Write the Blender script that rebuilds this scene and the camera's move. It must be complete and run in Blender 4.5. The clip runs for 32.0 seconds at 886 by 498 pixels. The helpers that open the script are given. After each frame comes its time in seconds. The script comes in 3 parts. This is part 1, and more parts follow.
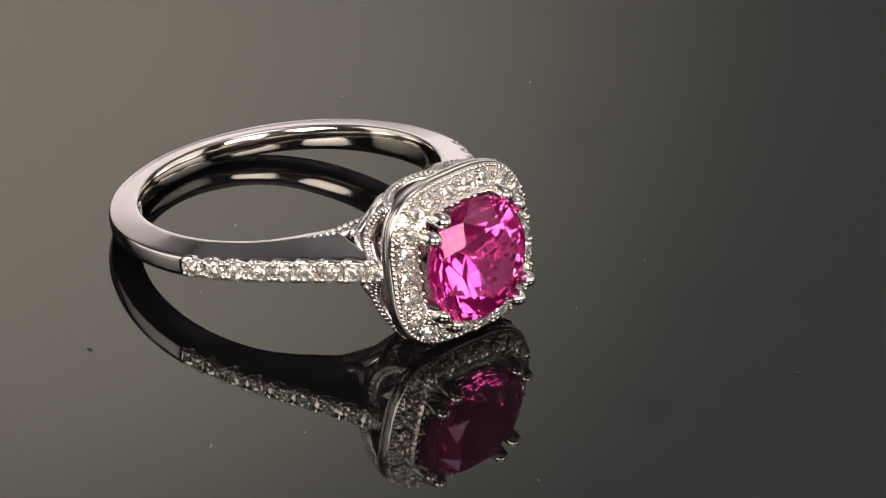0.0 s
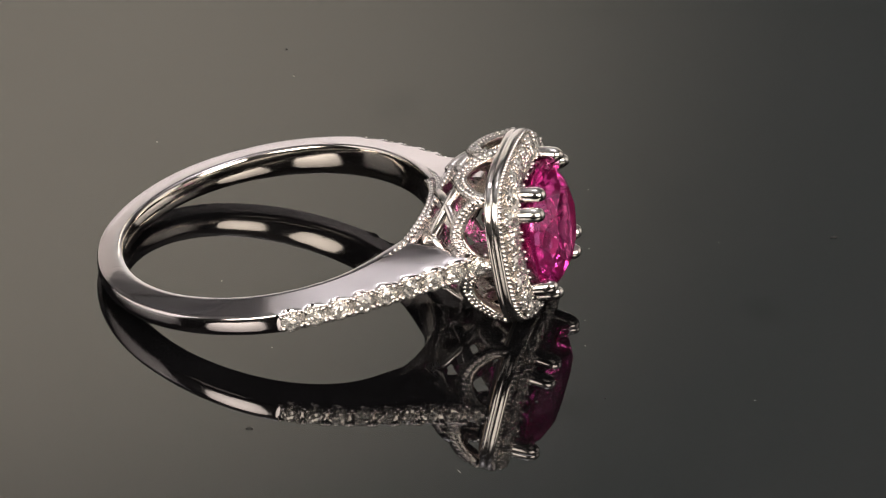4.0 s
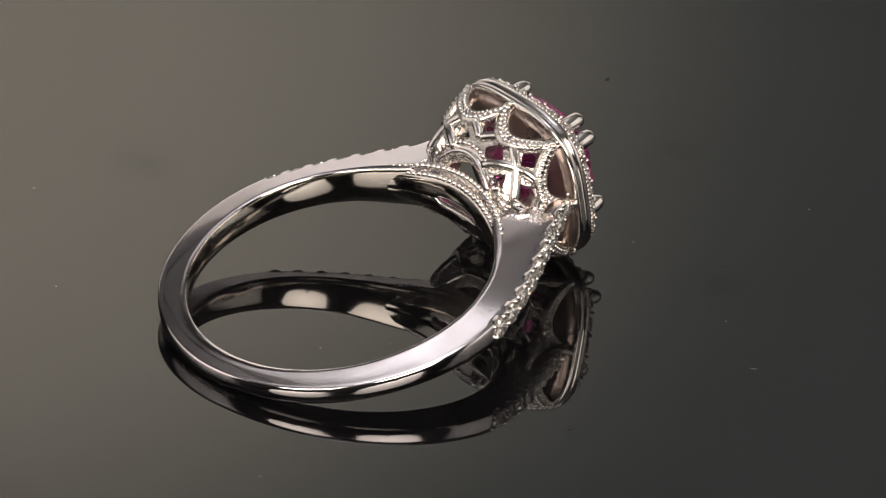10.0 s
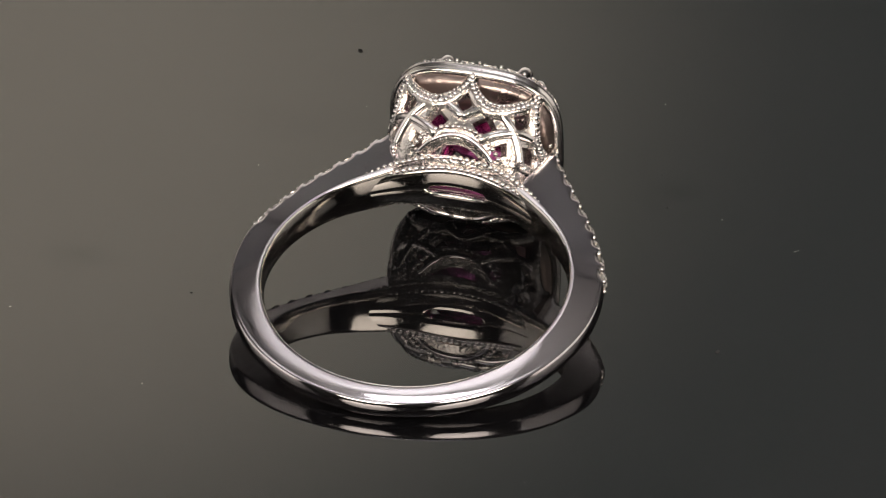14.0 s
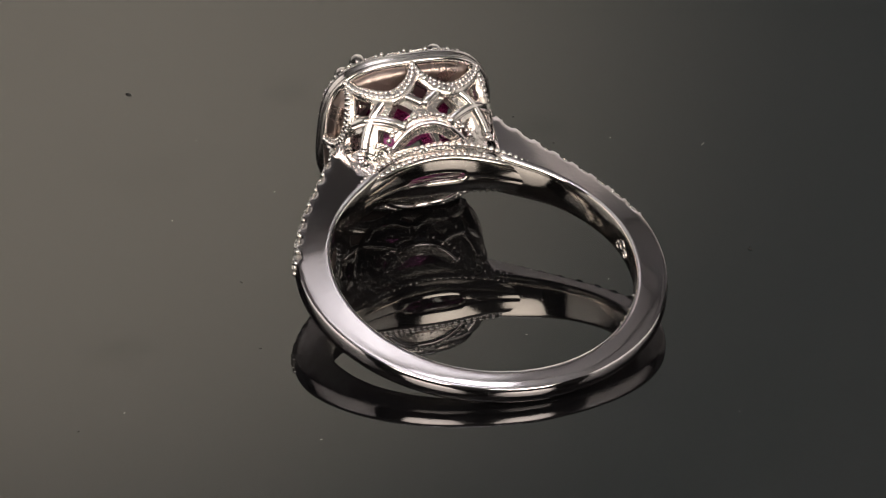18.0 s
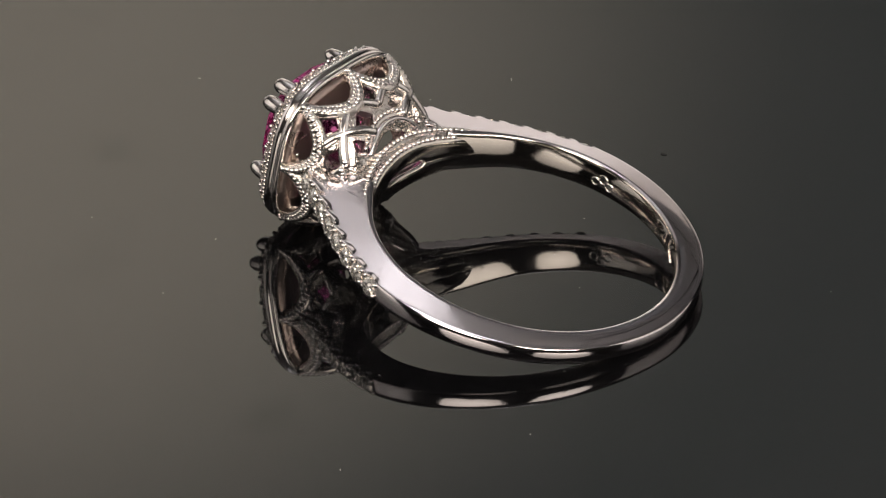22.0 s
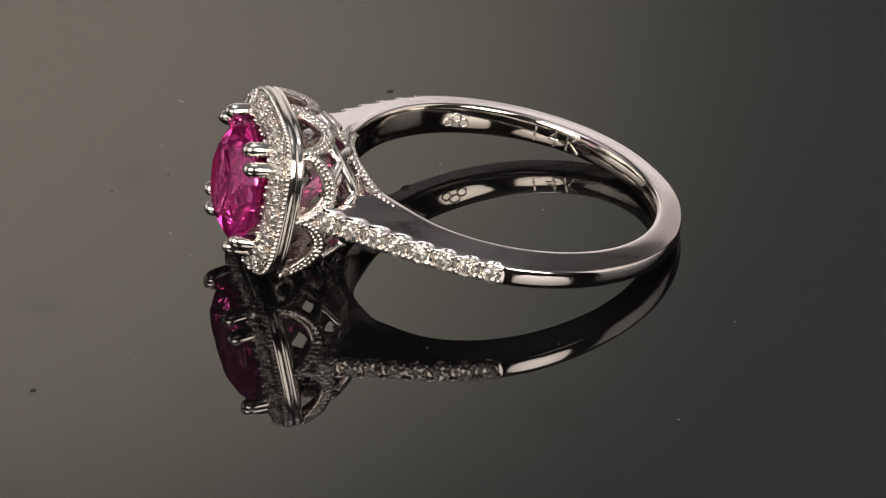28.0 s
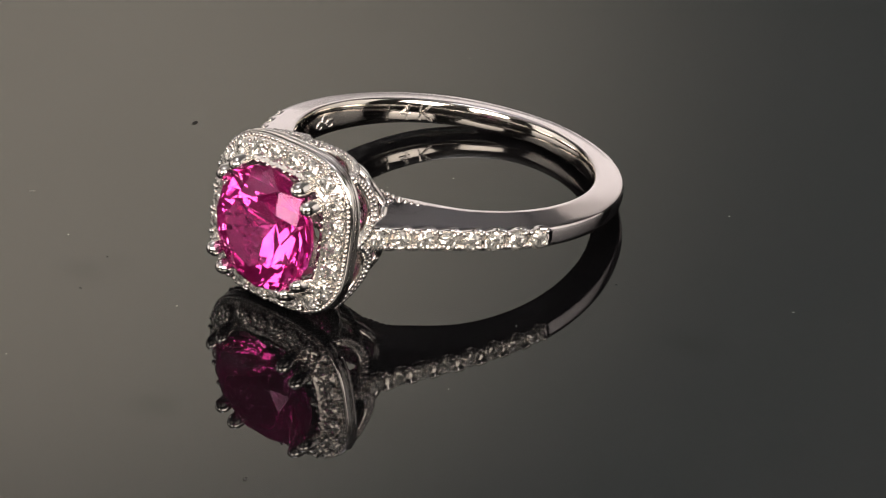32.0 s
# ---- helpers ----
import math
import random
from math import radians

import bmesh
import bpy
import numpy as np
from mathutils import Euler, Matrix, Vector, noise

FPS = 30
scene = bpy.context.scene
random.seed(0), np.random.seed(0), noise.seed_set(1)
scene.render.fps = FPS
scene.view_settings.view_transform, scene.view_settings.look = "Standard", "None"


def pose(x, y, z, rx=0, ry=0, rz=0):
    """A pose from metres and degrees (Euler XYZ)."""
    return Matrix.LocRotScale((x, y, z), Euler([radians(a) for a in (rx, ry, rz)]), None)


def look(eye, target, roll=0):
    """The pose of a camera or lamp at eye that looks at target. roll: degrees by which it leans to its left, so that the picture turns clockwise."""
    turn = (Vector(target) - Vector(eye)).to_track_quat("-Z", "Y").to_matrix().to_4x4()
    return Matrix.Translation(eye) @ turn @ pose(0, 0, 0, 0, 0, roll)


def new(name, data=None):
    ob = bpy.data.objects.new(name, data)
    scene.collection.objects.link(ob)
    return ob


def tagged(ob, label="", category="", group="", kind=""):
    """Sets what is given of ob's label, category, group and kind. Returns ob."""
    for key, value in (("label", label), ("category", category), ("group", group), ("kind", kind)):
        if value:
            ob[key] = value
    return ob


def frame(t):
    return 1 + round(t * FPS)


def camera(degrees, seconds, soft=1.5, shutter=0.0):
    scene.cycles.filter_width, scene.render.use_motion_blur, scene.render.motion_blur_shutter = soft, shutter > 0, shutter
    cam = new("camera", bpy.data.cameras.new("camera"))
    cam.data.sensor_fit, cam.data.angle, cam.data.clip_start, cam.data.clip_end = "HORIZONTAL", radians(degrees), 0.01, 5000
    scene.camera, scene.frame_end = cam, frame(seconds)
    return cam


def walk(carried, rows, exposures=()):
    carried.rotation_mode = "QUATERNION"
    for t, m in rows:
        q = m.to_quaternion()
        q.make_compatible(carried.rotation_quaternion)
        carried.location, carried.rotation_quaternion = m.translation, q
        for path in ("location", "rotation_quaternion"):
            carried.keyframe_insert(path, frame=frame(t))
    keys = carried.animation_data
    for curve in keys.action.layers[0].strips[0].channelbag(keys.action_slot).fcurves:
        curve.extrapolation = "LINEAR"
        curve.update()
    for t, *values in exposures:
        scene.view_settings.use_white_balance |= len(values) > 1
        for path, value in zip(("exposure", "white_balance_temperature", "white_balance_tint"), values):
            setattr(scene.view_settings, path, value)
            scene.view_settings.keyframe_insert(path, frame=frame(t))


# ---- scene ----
LENS = 5.022
EYE = (0.0023, -0.48384, 0.28302)
AIM = (0.0023, 0.0, 0.00105)
cam = camera(LENS, 32.0, soft=1.1)
STAND = look(EYE, AIM, 1.079)
EXPOSE = [(0.0, 0.16), (7.0, 0.03), (13.0, -0.09), (17.0, -0.18), (23.0, -0.15), (30.0, 0.02), (32.0, 0.1)]
walk(cam, [(0.0, STAND), (32.0, STAND)], EXPOSE)

# ---- world and light ----
world = bpy.data.worlds.new("studio_dark")
scene.world = world
world.use_nodes = True
world.node_tree.nodes["Background"].inputs[0].default_value = (0.02, 0.02, 0.022, 1)
world.node_tree.nodes["Background"].inputs[1].default_value = 1.0


LAMPS = []


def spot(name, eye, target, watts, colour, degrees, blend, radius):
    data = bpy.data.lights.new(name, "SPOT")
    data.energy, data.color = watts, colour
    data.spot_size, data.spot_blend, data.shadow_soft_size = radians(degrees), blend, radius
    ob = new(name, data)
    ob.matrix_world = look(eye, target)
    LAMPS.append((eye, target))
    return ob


# Added unseen lamps; these two make the gradient the plate mirrors in the card.
spot("card_gradient_lamp", (-0.40, 0.10, 0.62), (-0.085, 0.89, 0.490), 103.0, (1.0, 0.85, 0.67), 16.5, 1.0, 0.02)
spot("card_fill_lamp", (0.20, 0.05, 0.62), (-0.05, 0.89, 0.53), 10.4, (0.73, 1.0, 0.97), 38, 1.0, 0.02)
# More unseen lamps, added to brighten scrim, backdrop, ceiling and side boards.
spot("scrim_wash", (-0.1, 0.0, 0.95), (-0.08, 0.68, 1.25), 29.0, (0.96, 0.94, 1.0), 56, 1.0, 0.04)
spot("backdrop_wash", (0.25, 0.05, 0.75), (0.0, 0.82, 0.07), 22.0, (1.0, 0.93, 0.93), 41, 0.7, 0.03)
spot("ceiling_wash", (0.0, -0.9, 0.6), (0.0, 0.25, 1.6), 38.0, (0.98, 0.97, 1.0), 100, 1.0, 0.05)
spot("west_wash", (-0.15, -0.25, 1.1), (-0.8, 0.0, 0.18), 60.0, (1.0, 0.95, 0.9), 70, 1.0, 0.04)
spot("east_wash", (0.15, -0.25, 1.1), (0.8, 0.0, 0.2), 48.0, (1.0, 0.95, 0.9), 70, 1.0, 0.04)

# ---- materials ----
def nodes_of(name):
    m = bpy.data.materials.new(name)
    m.use_nodes = True
    t = m.node_tree
    return m, t, t.nodes["Principled BSDF"]


def link(t, a, b):
    t.links.new(a, b)


def noise_node(t, scale, detail=4.0, rough=0.5):
    co = t.nodes.new("ShaderNodeTexCoord")
    n = t.nodes.new("ShaderNodeTexNoise")
    n.inputs["Scale"].default_value, n.inputs["Detail"].default_value = scale, detail
    n.inputs["Roughness"].default_value = rough
    link(t, co.outputs["Object"], n.inputs["Vector"])
    return n


def ramp(t, src, lo, hi, a=0.3, b=0.7):
    r = t.nodes.new("ShaderNodeMapRange")
    r.inputs[1].default_value, r.inputs[2].default_value = a, b
    r.inputs[3].default_value, r.inputs[4].default_value = lo, hi
    link(t, src, r.inputs[0])
    return r.outputs[0]


def metal(name, colour, lo, hi, bump, scale, waves=0.0):
    m, t, p = nodes_of(name)
    p.inputs["Base Color"].default_value = (*colour, 1)
    p.inputs["Metallic"].default_value = 1.0
    n = noise_node(t, scale)
    link(t, ramp(t, n.outputs["Fac"], lo, hi), p.inputs["Roughness"])
    if bump:
        b = t.nodes.new("ShaderNodeBump")
        b.inputs["Strength"].default_value, b.inputs["Distance"].default_value = bump, 0.00006
        n2 = noise_node(t, scale * 9, 3)
        link(t, n2.outputs["Fac"], b.inputs["Height"])
        link(t, b.outputs["Normal"], p.inputs["Normal"])
        if waves:
            w = t.nodes.new("ShaderNodeBump")
            w.inputs["Strength"].default_value, w.inputs["Distance"].default_value = 1.0, waves
            n3 = noise_node(t, 520, 1, 0.4)
            link(t, n3.outputs["Fac"], w.inputs["Height"])
            link(t, w.outputs["Normal"], b.inputs["Normal"])
            hair = t.nodes.new("ShaderNodeBump")
            hair.inputs["Strength"].default_value, hair.inputs["Distance"].default_value = 0.3, 0.000005
            co, turn = t.nodes.new("ShaderNodeTexCoord"), t.nodes.new("ShaderNodeMapping")
            turn.inputs["Rotation"].default_value = (0.0, 0.0, 0.6)
            turn.inputs["Scale"].default_value = (350, 5200, 1500)
            streak = t.nodes.new("ShaderNodeTexNoise")
            streak.inputs["Scale"].default_value, streak.inputs["Detail"].default_value = 1.0, 2
            link(t, co.outputs["Object"], turn.inputs["Vector"])
            link(t, turn.outputs["Vector"], streak.inputs["Vector"])
            link(t, ramp(t, streak.outputs["Fac"], 0.0, 1.0, 0.66, 0.74), hair.inputs["Height"])
            link(t, b.outputs["Normal"], hair.inputs["Normal"])
            link(t, hair.outputs["Normal"], p.inputs["Normal"])
    return m


POLISHED = metal("polished_white_gold", (0.80, 0.76, 0.77), 0.05, 0.15, 0.03, 350, 0.00001)
BORE_GOLD = metal("warmer_white_gold", (0.80, 0.755, 0.70), 0.055, 0.13, 0.03, 350, 0.00001)
SATIN = metal("satin_white_gold", (0.82, 0.79, 0.77), 0.13, 0.24, 0.25, 500)
CAST = metal("cast_white_gold", (0.75, 0.71, 0.67), 0.11, 0.30, 1.0, 420)
RUBBED = metal("rubbed_white_gold", (0.83, 0.80, 0.77), 0.08, 0.2, 0.12, 450)
BEADED = metal("beaded_white_gold", (0.78, 0.75, 0.73), 0.04, 0.12, 0.0, 900)
# Unpolished plate; the brown it mirrors under the halo is put into its colour.
SEAT_SHADED = metal("shaded_unpolished_gold", (0.52, 0.42, 0.38), 0.25, 0.42, 1.0, 300)


def stone(name, tint, ior, body, share, gloss=0.0, rough=0.2, fleck=0.0, milky=0.0):
    """Clear glass; diffuse and glossy shares imitate the light that inner facets send back."""
    m = bpy.data.materials.new(name)
    m.use_nodes = True
    t = m.node_tree
    t.nodes.remove(t.nodes["Principled BSDF"])
    facet = None
    if fleck:
        co, vo, geo = (t.nodes.new(k) for k in ("ShaderNodeTexCoord", "ShaderNodeTexVoronoi", "ShaderNodeNewGeometry"))
        vo.inputs["Scale"].default_value = 6200
        link(t, co.outputs["Object"], vo.inputs["Vector"])
        ops = [t.nodes.new("ShaderNodeVectorMath") for i in range(3)]
        for op, kind in zip(ops, ("SUBTRACT", "MULTIPLY_ADD", "NORMALIZE")):
            op.operation = kind
        link(t, vo.outputs["Color"], ops[0].inputs[0])
        ops[0].inputs[1].default_value = (0.5, 0.5, 0.5)
        link(t, ops[0].outputs[0], ops[1].inputs[0])
        ops[1].inputs[1].default_value = (fleck, fleck, fleck)
        link(t, geo.outputs["Normal"], ops[1].inputs[2])
        link(t, ops[1].outputs[0], ops[2].inputs[0])
        facet = ops[2].outputs[0]
    last = t.nodes.new("ShaderNodeBsdfGlass")
    last.inputs["Color"].default_value, last.inputs["IOR"].default_value = (*tint, 1), ior
    last.inputs["Roughness"].default_value = milky
    for kind, colour, part_of in (("ShaderNodeBsdfDiffuse", body, share), ("ShaderNodeBsdfGlossy", (1.0, 0.965, 0.895), gloss)):
        if part_of:
            d = t.nodes.new(kind)
            d.inputs["Color"].default_value = (*colour, 1)
            if kind == "ShaderNodeBsdfGlossy":
                d.inputs["Roughness"].default_value = rough
            if facet:
                link(t, facet, d.inputs["Normal"])
            x = t.nodes.new("ShaderNodeMixShader")
            x.inputs[0].default_value = part_of
            link(t, last.outputs[0], x.inputs[1])
            link(t, d.outputs[0], x.inputs[2])
            last = x
    link(t, last.outputs[0], t.nodes["Material Output"].inputs["Surface"])
    return m


DIAMOND = stone("diamond", (0.99, 0.985, 0.96), 2.4, (0.97, 0.96, 0.94), 0.46, 0.60, 0.10, 1.1)
SAPPHIRE = stone("pink_sapphire", (1.0, 0.51, 0.825), 1.77, (1.0, 0.06, 0.45), 0.07, milky=0.03)


def acrylic():
    m, t, p = nodes_of("black_acrylic")
    p.inputs["Base Color"].default_value = (0.004, 0.004, 0.0045, 1)
    p.inputs["IOR"].default_value = 1.5
    n = noise_node(t, 60, 5)
    link(t, ramp(t, n.outputs["Fac"], 0.0, 0.03, 0.45, 0.8), p.inputs["Roughness"])
    smear = noise_node(t, 85, 3, 0.55)
    level = ramp(t, smear.outputs["Fac"], 0.5, 0.455, 0.60, 0.78)
    co = t.nodes.new("ShaderNodeTexCoord")
    for place in ((0.0141, -0.0150, 0.0), (0.0102, 0.0150, 0.0), (-0.0012, -0.0173, 0.0)):
        away = t.nodes.new("ShaderNodeVectorMath")
        away.operation = "DISTANCE"
        away.inputs[1].default_value = place
        link(t, co.outputs["Object"], away.inputs[0])
        blot = t.nodes.new("ShaderNodeMath")
        blot.operation = "MULTIPLY_ADD"
        patch = noise_node(t, 500, 4, 0.6)
        link(t, patch.outputs["Fac"], blot.inputs[0])
        blot.inputs[1].default_value = 0.006
        link(t, away.outputs["Value"], blot.inputs[2])
        times = t.nodes.new("ShaderNodeMath")
        times.operation = "MULTIPLY"
        link(t, level, times.inputs[0])
        link(t, ramp(t, blot.outputs[0], 0.8, 1.0, 0.0028, 0.0052), times.inputs[1])
        level = times.outputs[0]
    link(t, level, p.inputs["Specular IOR Level"])
    return m


ACRYLIC = acrylic()


def plain(name, colour, rough=0.7, vary=0.1, scale=20):
    m, t, p = nodes_of(name)
    n = noise_node(t, scale)
    mix = t.nodes.new("ShaderNodeMix")
    mix.data_type = "RGBA"
    mix.inputs[6].default_value = (*[c * (1 - vary) for c in colour], 1)
    mix.inputs[7].default_value = (*[min(1, c * (1 + vary)) for c in colour], 1)
    link(t, n.outputs["Fac"], mix.inputs[0])
    link(t, mix.outputs[2], p.inputs["Base Color"])
    p.inputs["Roughness"].default_value = rough
    return m


PAPER = plain("white_backdrop_paper", (0.78, 0.76, 0.75), 0.9, 0.02)
WALL = plain("dark_studio_wall", (0.075, 0.07, 0.07), 0.9)
GREYWALL = plain("grey_studio_wall", (0.4, 0.4, 0.41), 0.9)
GREY = plain("grey_card_paint", (0.42, 0.42, 0.42), 0.9, 0.03)
CLOTH = plain("black_softbox_cloth", (0.02, 0.02, 0.02), 0.8)
DUST = plain("pale_dust", (0.22, 0.21, 0.2), 0.9)
GRIT = plain("dark_grit", (0.03, 0.03, 0.03), 0.9)


def glow(name, colour, strength):
    m, t, p = nodes_of(name)
    p.inputs["Base Color"].default_value = (0.8, 0.8, 0.8, 1)
    p.inputs["Emission Color"].default_value = (*colour, 1)
    co, far = t.nodes.new("ShaderNodeTexCoord"), t.nodes.new("ShaderNodeVectorMath")
    far.operation = "LENGTH"
    link(t, co.outputs["Object"], far.inputs[0])
    link(t, ramp(t, far.outputs["Value"], strength * 1.25, strength * 0.7, 0.06, 0.3), p.inputs["Emission Strength"])
    return m


DIFFUSER = glow("lit_softbox_diffuser", (1.0, 0.89, 0.785), 6.6)
OVERHEAD = glow("added_overhead_diffuser", (0.98, 0.94, 1.0), 3.7)

# ---- mesh helpers ----
MM = 0.001


def mesh_from(name, verts, faces, material, smooth=True, scale=MM):
    me = bpy.data.meshes.new(name)
    me.from_pydata([tuple(c * scale for c in v) for v in verts], [], faces)
    me.materials.append(material)
    if smooth:
        me.polygons.foreach_set("use_smooth", [True] * len(me.polygons))
    me.update()
    return me


def hang(name, me, parent, m=None, label=""):
    ob = new(name, me)
    ob.parent = parent
    ob.matrix_basis = m if m is not None else Matrix()
    if label:
        ob["label"] = label
    return ob


def recalc(me):
    bm = bmesh.new()
    bm.from_mesh(me)
    bmesh.ops.recalc_face_normals(bm, faces=bm.faces)
    bm.to_mesh(me)
    bm.free()
    return me


def loft(sections, closed=False, caps=True):
    """Verts and faces of a skin over sections of equal count, each a closed loop."""
    n, verts, faces = len(sections[0]), [], []
    for s in sections:
        verts += [tuple(p) for p in s]
    k = len(sections)
    for i in range(k if closed else k - 1):
        a, b = i * n, ((i + 1) % k) * n
        for j in range(n):
            q = (j + 1) % n
            faces.append((a + j, a + q, b + q, b + j))
    if caps and not closed:
        faces += [tuple(range(n))[::-1], tuple(range((k - 1) * n, k * n))]
    return verts, faces


def rounded(points, radii, seg=4):
    """A closed loop with its corners rounded; extra points keep the flats flat."""
    out, k = [], len(points)
    for i in range(k):
        p0, p1, p2 = (np.array(points[(i + d) % k], float) for d in (-1, 0, 1))
        a, b = p0 - p1, p2 - p1
        la, lb = np.linalg.norm(a), np.linalg.norm(b)
        a, b = a / la, b / lb
        r = min(radii[i], 0.42 * la, 0.42 * lb)
        s, e = p1 + a * r, p1 + b * r
        out.append(tuple(p1 + a * min(r * 1.25, 0.48 * la)))
        for j in range(seg + 1):
            f = j / seg
            out.append(tuple((1 - f) ** 2 * s + 2 * f * (1 - f) * p1 + f * f * e))
        out.append(tuple(p1 + b * min(r * 1.25, 0.48 * lb)))
    return out


def tube(path, radius, seg=8, flat=1.0, ends=True):
    """A rod along a path of points; radius a number or one for each point."""
    pts = [Vector(p) for p in path]
    k = len(pts)
    rad = radius if isinstance(radius, (list, tuple)) else [radius] * k
    secs, side = [], None
    for i in range(k):
        d = (pts[min(i + 1, k - 1)] - pts[max(i - 1, 0)]).normalized()
        if side is None:
            side = d.orthogonal().normalized()
        side = (side - d * side.dot(d)).normalized()
        up = d.cross(side)
        secs.append([pts[i] + (side * math.cos(2 * math.pi * j / seg) + up * math.sin(2 * math.pi * j / seg) * flat) * rad[i] for j in range(seg)])
    return loft(secs, caps=ends)


def join(pieces):
    verts, faces = [], []
    for v, f in pieces:
        o = len(verts)
        verts += [tuple(p) for p in v]
        faces += [tuple(i + o for i in q) for q in f]
    return verts, faces


def ball(radius, rings=5, seg=8):
    verts, faces = [(0, 0, radius)], []
    for i in range(1, rings):
        a = math.pi * i / rings
        verts += [(radius * math.sin(a) * math.cos(2 * math.pi * j / seg), radius * math.sin(a) * math.sin(2 * math.pi * j / seg), radius * math.cos(a)) for j in range(seg)]
    verts.append((0, 0, -radius))
    for j in range(seg):
        q = (j + 1) % seg
        faces.append((0, 1 + j, 1 + q))
        for i in range(rings - 2):
            a = 1 + i * seg
            faces.append((a + j, a + seg + j, a + seg + q, a + q))
        a = 1 + (rings - 2) * seg
        faces.append((a + j, len(verts) - 1, a + q))
    return verts, faces


def hull(points):
    bm = bmesh.new()
    for p in points:
        bm.verts.new(p)
    bmesh.ops.convex_hull(bm, input=bm.verts)
    bmesh.ops.dissolve_limit(bm, angle_limit=radians(1.0), verts=bm.verts, edges=bm.edges)
    bmesh.ops.recalc_face_normals(bm, faces=bm.faces)
    bm.verts.ensure_lookup_table()
    verts = [tuple(v.co) for v in bm.verts]
    index = {v: i for i, v in enumerate(bm.verts)}
    faces = [tuple(index[v] for v in f.verts) for f in bm.faces]
    bm.free()
    return verts, faces


def ringpoints(count, r, z, turn=0.0):
    return [(r * math.cos(2 * math.pi * (i + turn) / count), r * math.sin(2 * math.pi * (i + turn) / count), z) for i in range(count)]


def resample(path, step):
    pts = [Vector(p) for p in path]
    lens = [0.0]
    for a, b in zip(pts, pts[1:]):
        lens.append(lens[-1] + (b - a).length)
    count = max(2, round(lens[-1] / step))
    out, k = [], 0
    for i in range(count + 1):
        d = lens[-1] * i / count
        while k < len(pts) - 2 and lens[k + 1] < d:
            k += 1
        f = (d - lens[k]) / max(1e-9, lens[k + 1] - lens[k])
        out.append(pts[k].lerp(pts[k + 1], f))
    return out


def curve(xs, ys, x):
    """A smooth line through the knots."""
    xs, ys = np.array(xs, float), np.array(ys, float)
    m = np.gradient(ys, xs)
    i = int(np.clip(np.searchsorted(xs, x) - 1, 0, len(xs) - 2))
    h = xs[i + 1] - xs[i]
    f = (x - xs[i]) / h
    return float((2 * f**3 - 3 * f * f + 1) * ys[i] + (f**3 - 2 * f * f + f) * h * m[i] + (3 * f * f - 2 * f**3) * ys[i + 1] + (f**3 - f * f) * h * m[i + 1])


# ---- studio round the table: unseen, arranged for what the ring reflects ----
def box(name, lo, hi, material, kind="structure", label="", category="", parent=None):
    x0, y0, z0 = lo
    x1, y1, z1 = hi
    v = [(x0, y0, z0), (x1, y0, z0), (x1, y1, z0), (x0, y1, z0), (x0, y0, z1), (x1, y0, z1), (x1, y1, z1), (x0, y1, z1)]
    f = [(3, 2, 1, 0), (4, 5, 6, 7), (0, 1, 5, 4), (1, 2, 6, 5), (2, 3, 7, 6), (3, 0, 4, 7)]
    me = mesh_from(name, v, f, material, False, 1.0)
    ob = new(name, me)
    ob.parent = parent
    return tagged(ob, label, category, "", kind) if parent is None else ob


# Unseen room; wall and ceiling tones set how bright the metal's reflections are.
box("floor", (-1.6, -1.6, -0.82), (1.6, 1.6, -0.75), WALL, label="unseen dark studio floor", category="floor")
box("ceiling", (-1.6, -1.6, 1.6), (1.6, 1.6, 1.66), PAPER, label="unseen white ceiling added for reflections", category="ceiling")
box("wall_north", (-1.6, 1.54, -0.75), (1.6, 1.6, 1.6), GREYWALL, label="unseen grey wall added for reflections", category="wall")
box("wall_south", (-1.6, -1.6, -0.75), (1.6, -1.54, 1.6), WALL, label="unseen dark wall added for reflections", category="wall")
box("wall_east", (1.54, -1.54, -0.75), (1.6, 1.54, 1.6), WALL, label="unseen dark wall added for reflections", category="wall")
box("wall_west", (-1.6, -1.54, -0.75), (-1.54, 1.54, 1.6), WALL, label="unseen dark wall added for reflections", category="wall")

table = tagged(new("table"), "dark table under the turntable", "table")
box("tabletop", (-0.7, -0.2, -0.06), (0.7, 0.87, -0.03), WALL, parent=table)
for x in (-0.62, 0.62):
    for y in (-0.14, 0.80):
        box("leg", (x - 0.03, y - 0.03, -0.75), (x + 0.03, y + 0.03, -0.06), WALL, parent=table)


def sweep():
    """White paper, unseen, that hangs low behind the table and curves on to its top; its height fits the band's
    reflections.
    """
    prof = [(0.30, -0.028), (0.66, -0.028)]
    prof += [(0.66 + 0.2 * math.sin(a), 0.172 - 0.2 * math.cos(a)) for a in np.linspace(0.1, math.pi / 2, 10)]
    prof += [(0.86, 0.20), (0.86, 0.42)]
    verts, faces = [], []
    for x in (-0.7, 0.7):
        verts += [(x, y, z) for y, z in prof]
        verts += [(x, y + 0.002, z - 0.0015) for y, z in prof]
    n = len(prof)
    for i in range(n - 1):
        faces.append((i, i + 1, 2 * n + i + 1, 2 * n + i))
        faces.append((n + i + 1, n + i, 3 * n + i, 3 * n + i + 1))
    me = mesh_from("backdrop", verts, faces, PAPER, True, 1.0)
    return tagged(new("backdrop", me), "plain white paper backdrop", "backdrop", "", "structure")


